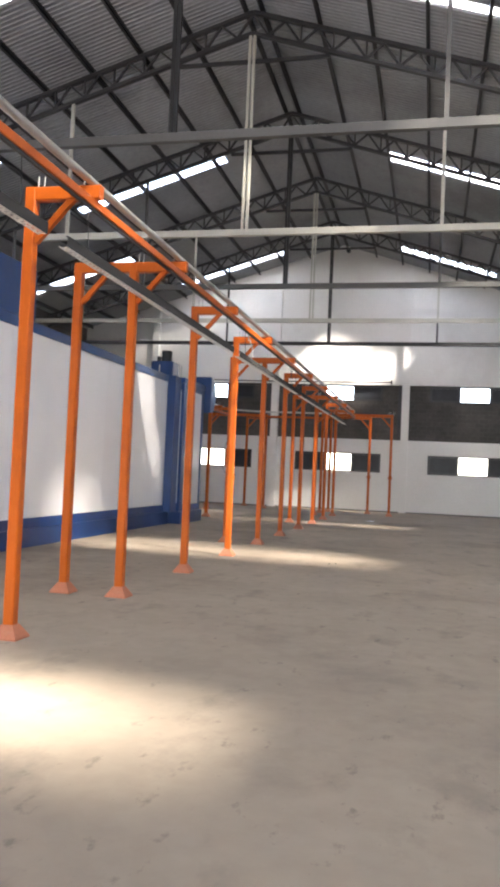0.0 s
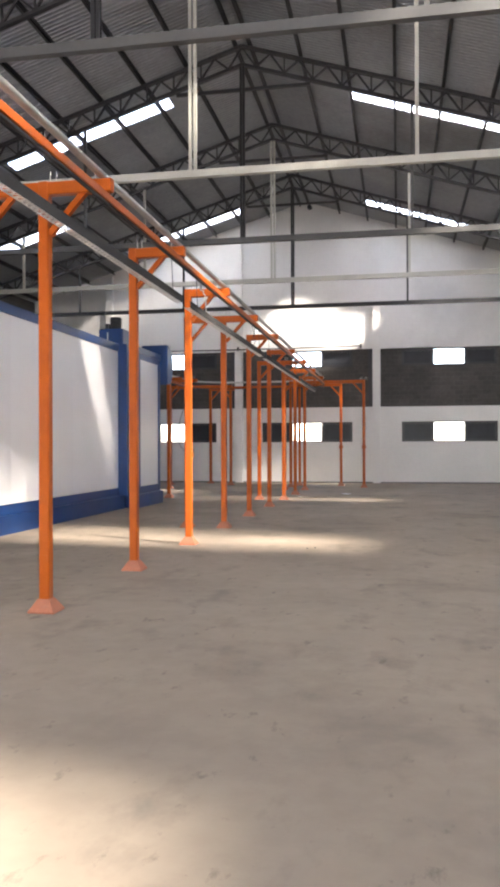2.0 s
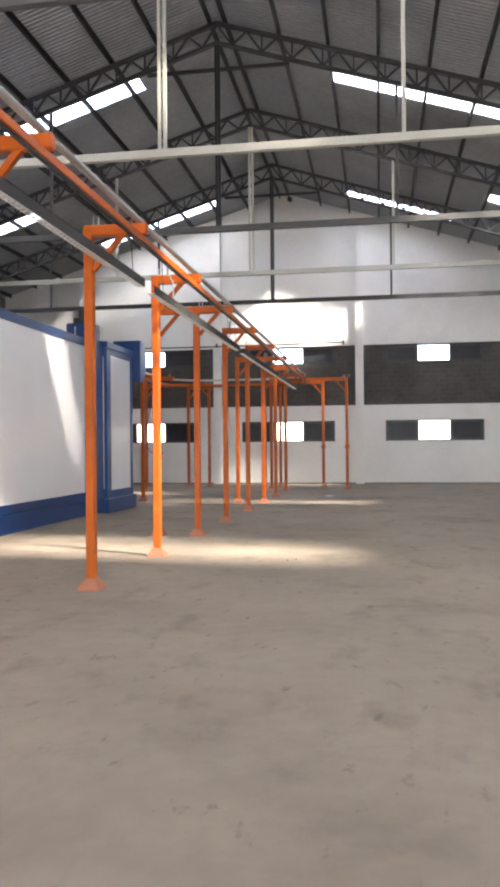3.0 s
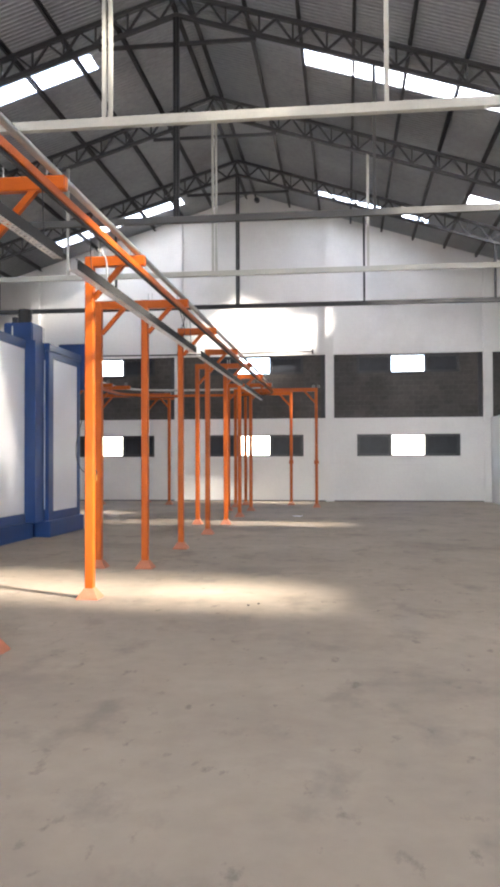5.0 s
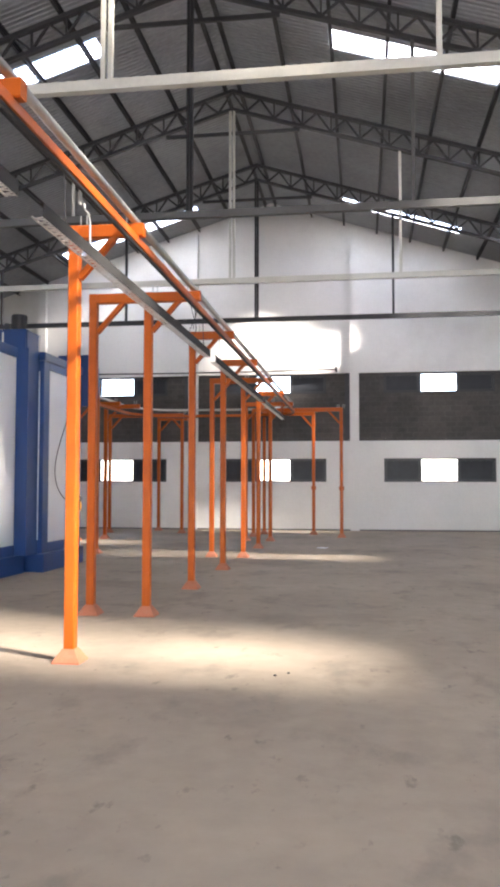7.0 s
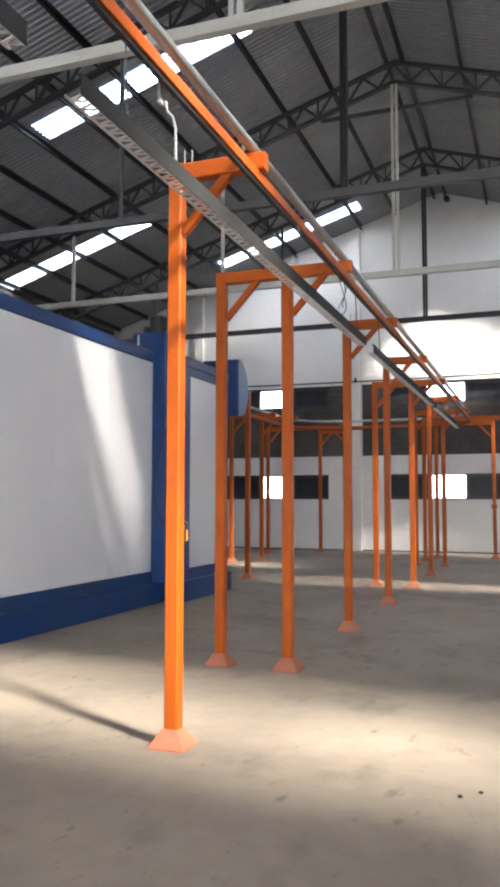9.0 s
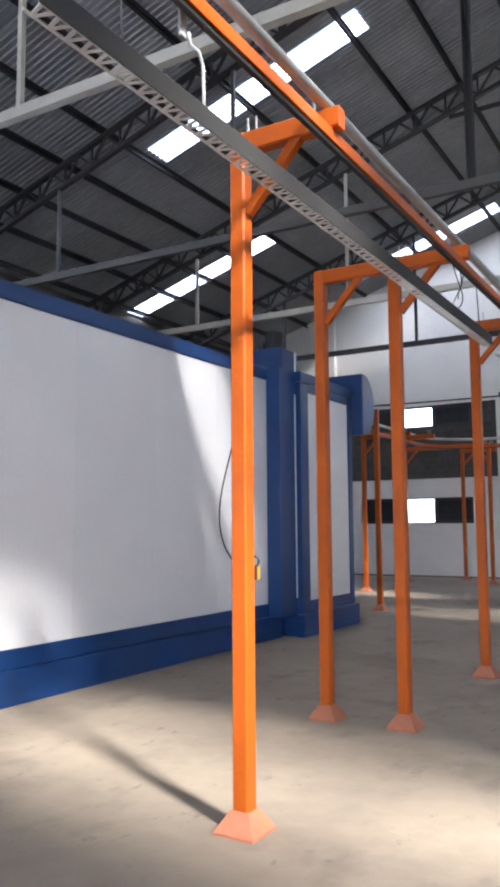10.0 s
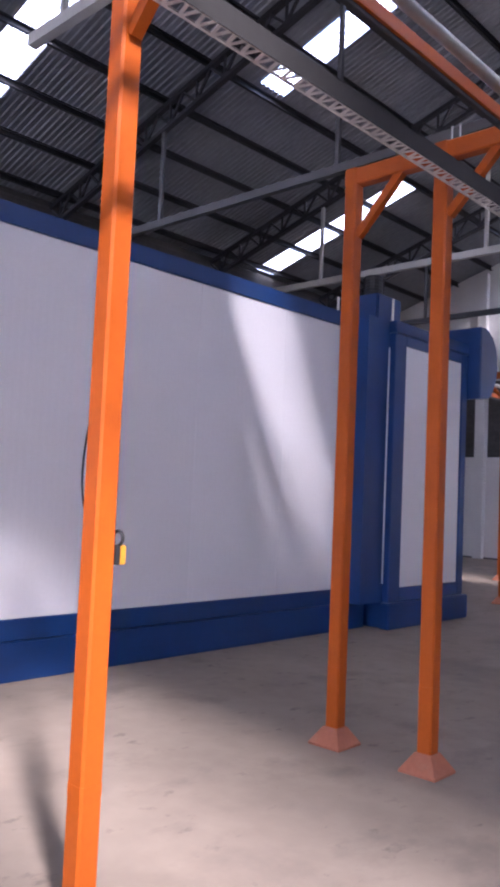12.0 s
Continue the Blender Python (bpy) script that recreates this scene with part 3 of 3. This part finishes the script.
pipe = thing("guide_pipe", (0, 0, 0), "grey galvanised pipe lying on the gantry beams", "pipe")
bm = bmesh.new()
sweep(bm, [(x, y, 3.532) for x, y in loop_path(-1.72, 1.35)], circle(0.031, 12))
part("tube", bm, M_PIPE, pipe, smooth=True)


def tray(y0, y1):
    """A hanging channel: solid side wall, slotted bottom."""
    t = thing("drip_tray", (-1.705, y0, 2.905), "hanging galvanised channel with a slotted bottom", "cable tray", "hanging channels")
    L = y1 - y0
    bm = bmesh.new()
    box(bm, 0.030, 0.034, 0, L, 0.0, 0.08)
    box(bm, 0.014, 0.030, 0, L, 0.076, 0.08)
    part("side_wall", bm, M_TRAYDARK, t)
    bm = bmesh.new()
    box(bm, -0.037, -0.033, 0, L, 0.0, 0.012)
    part("lip", bm, M_TRAY, t)
    bm = bmesh.new()
    box(bm, -0.033, -0.026, 0, L, 0.0, 0.004)
    box(bm, 0.025, 0.030, 0, L, 0.0, 0.004)
    n = int(L / 0.066)
    for k in range(n):
        y = (k + 0.5) * L / n
        bar(bm, (-0.028, y - 0.004, 0.002), (0.026, y - 0.022, 0.002), 0.013, 0.004)
        bar(bm, (-0.028, y + 0.004, 0.0022), (0.026, y + 0.022, 0.0022), 0.013, 0.0036)
    part("slotted_bottom", bm, M_TRAY, t)
    for y in (0.35, L - 0.35):
        bm = bmesh.new()
        sweep(bm, [(0.028, y, 0.05), (0.02, y, 0.2), (0.012, y, 0.41)], circle(0.004, 6))
        part("hanger_rod", bm, M_STEEL, t)
    return t


for a, b in ((-2.0, 3.3), (3.6, 8.45), (8.77, 13.65), (14.0, 18.6), (18.9, 22.5)):
    tray(a, b)


# ---- machines on the booth ----
fan = thing("roof_fan", (BX - 0.38, 17.2, 3.562), "dark blue extraction fan with motor on the booth roof", "fan")
bm = bmesh.new()
box(bm, -0.28, 0.28, -0.26, 0.26, 0.03, 0.42)
part("housing", bm, M_BLUE, fan, bevel=0.02)
bm = bmesh.new()
box(bm, -0.32, 0.32, -0.3, 0.3, 0.0, 0.03)
part("base_flange", bm, M_BLUE, fan)
bm = bmesh.new()
sweep(bm, [(0.03, 0, 0.42), (0.03, 0, 0.5), (0.03, 0, 0.7)], circle(0.12, 14))
motor = part("motor", bm, M_STEEL, fan, "dark finned motor")
for k in range(5):
    bm = bmesh.new()
    sweep(bm, [(0.03, 0, 0.5 + k * 0.04), (0.03, 0, 0.512 + k * 0.04)], circle(0.135, 14))
    part("fin", bm, M_STEEL, motor)
bm = bmesh.new()
box(bm, -0.2, -0.12, -0.06, 0.06, 0.42, 0.56)
part("terminal_box", bm, M_STEEL, fan)
for x, y, z in ((BX - 0.21, 16.3, 3.502), (BX + 0.13, 16.92, 3.562)):
    rod = thing("stay_rod", (x, y, z), "short pale steel rod standing on the booth roof", "rod", "rods on the booth")
    bm = bmesh.new()
    sweep(bm, [(0, 0, 0), (0, 0, 0.3)], circle(0.014, 8))
    part("rod", bm, M_PIPE, rod)

scroll = thing("blower", (-5.12, 18.54, 2.85), "blue rounded blower housing on the booth end", "blower")
bm = bmesh.new()
ring = [(-0.05, 0.0), (0.22, 0.03)]
for k in range(9):
    a = -math.pi / 3 + k * math.pi / 9.5
    ring.append((0.06 + 0.38 * math.cos(a), 0.48 + 0.46 * math.sin(a)))
ring.append((-0.05, 0.94))
va = [bm.verts.new((-0.32, y, z)) for y, z in ring]
vb = [bm.verts.new((0.32, y, z)) for y, z in ring]
bm.faces.new(va)
bm.faces.new(vb[::-1])
for i in range(len(ring)):
    bm.faces.new((va[i], va[(i + 1) % len(ring)], vb[(i + 1) % len(ring)], vb[i]))
part("housing", bm, M_BLUE, scroll, bevel=0.012)

hood = thing("booth_hood", (BX, 4.0, BTOP + 0.003), "tall dark blue hood on top of the booth", "hood")
bm = bmesh.new()
box(bm, -3.4, 0.0, 0.0, 5.86, 0.0, 0.82)
part("casing", bm, M_BLUE, hood, bevel=0.015)

# ---- small things ----
switch = thing("pull_switch", (-2.19, 10.742, 1.225), "yellow and black switch box fixed to a conveyor post", "switch box")
bm = bmesh.new()
box(bm, -0.03, 0.0265, 0.0, 0.021, 0.0, 0.068)
part("case", bm, M_BLACK, switch, "black case", bevel=0.004)
bm = bmesh.new()
box(bm, -0.03, 0.0265, 0.0212, 0.045, 0.0, 0.066)
part("cover", bm, M_YELLOW, switch, "yellow cover", bevel=0.003)
bm = bmesh.new()
pts = [(0.005 + 0.026 * math.sin(a), 0.022, 0.09 + 0.026 * -math.cos(a)) for a in [k * math.pi / 8 for k in range(15)]]
sweep(bm, pts, circle(0.006, 8))
part("cable_loop", bm, M_STEEL, switch, "dark loop of cable", smooth=True)
cable = thing("hanging_cable", (-2.252, 10.71, 1.3), "thin black cable drooping beside an orange post", "cable")
bm = bmesh.new()
pts = [(-0.002 - 0.16 * math.sin(math.pi * u) ** 0.8 * (0.35 + 0.65 * (1 - u)), 0.02, 0.7 * u ** 1.15) for u in [k / 18 for k in range(19)]]
sweep(bm, pts, circle(0.004, 6))
part("wire", bm, M_BLACK, cable, smooth=True)

hook = thing("trolley_hook", (-1.70, 9.52, 3.34), "pale trolley bracket with a hook under the rail", "hook")
bm = bmesh.new()
box(bm, -0.044, -0.03, -0.02, 0.02, -0.1, 0.05)
part("bracket", bm, M_GREYCABLE, hook, bevel=0.003)
bm = bmesh.new()
pts = [(-0.01, 0.0, -0.09), (-0.012, 0.015, -0.13), (0.0, 0.05, -0.14), (0.005, 0.07, -0.19), (0.005, 0.075, -0.3), (0.004, 0.08, -0.395)]
sweep(bm, pts, circle(0.007, 8))
part("wire_hook", bm, M_GREYCABLE, hook, smooth=True)

loop = thing("cable_loop", (-1.70, 12.72, 3.3), "dark loose loop of wire hanging under the rail", "cable")
bm = bmesh.new()
sweep(bm, [(0.05 * math.sin(0.5 * k), 0.012 * k, 0.0 - 0.30 * math.sin(math.pi * k / 14) ** 0.7) for k in range(15)], circle(0.004, 6))
sweep(bm, [(0.02, 0.08 + 0.05 * math.sin(k * 0.6), -0.03 * k) for k in range(9)], circle(0.004, 6))
part("wire", bm, M_BLACK, loop, smooth=True)

for x, y, r in ((-0.57, 10.45, 0.012), (-0.48, 10.54, 0.011)):
    st = thing("pebble", (x, y, FLOOR), "small dark stone lying on the concrete floor", "stone", "loose stones")
    bm = bmesh.new()
    bmesh.ops.create_icosphere(bm, subdivisions=1, radius=r)
    for v in bm.verts:
        v.co = Vector((v.co.x * 1.2, v.co.y, max(-0.001, v.co.z * 0.7 + r * 0.5))) + Vector((0, 0, 0.001))
    part("stone", bm, M_STEEL, st)
scrap = thing("paper_scrap", (-0.81, 22.15, FLOOR), "crumpled white paper scrap on the floor", "litter")
bm = bmesh.new()
grid = [[bm.verts.new((i * 0.06 - 0.12, j * 0.05 - 0.08, 0.004 + 0.03 * random.random())) for j in range(4)] for i in range(5)]
for i in range(4):
    for j in range(3):
        bm.faces.new((grid[i][j], grid[i + 1][j], grid[i + 1][j + 1], grid[i][j + 1]))
part("sheet", bm, M_LED, scrap)

lamp = thing("ridge_lamp", (-2.55, Y_FAR - 0.02, 10.1), "small dark bulkhead lamp high on the gable wall", "lamp")
bm = bmesh.new()
sweep(bm, [(0, 0.0, 0), (0, -0.06, 0), (0, -0.2, -0.03)], circle(0.085, 14))
part("housing", bm, M_CASE_SHADE, lamp)
bm = bmesh.new()
sweep(bm, [(0, -0.2, -0.03), (0, -0.225, -0.035)], circle(0.07, 14))
part("lens", bm, M_TINT, lamp)

conduit = thing("conduit", (0, Y_FAR - 0.18, 4.95), "thin dark conduit running along the gable wall", "conduit")
bm = bmesh.new()
sweep(bm, [(x, 0.0, 0.04 * ((x + 5.2) / 5.0) ** 2) for x in [-10.2 + k * 0.5 for k in range(20)]], circle(0.022, 8))
part("tube", bm, M_STEEL, conduit)
for x in (-10.25, -5.22, -0.72):
    bm = bmesh.new()
    box(bm, x - 0.03, x + 0.03, -0.03, 0.178 if abs(x + 0.72) < 0.01 else 0.028, -0.03, 0.1)
    part("clip", bm, M_STEEL, conduit)
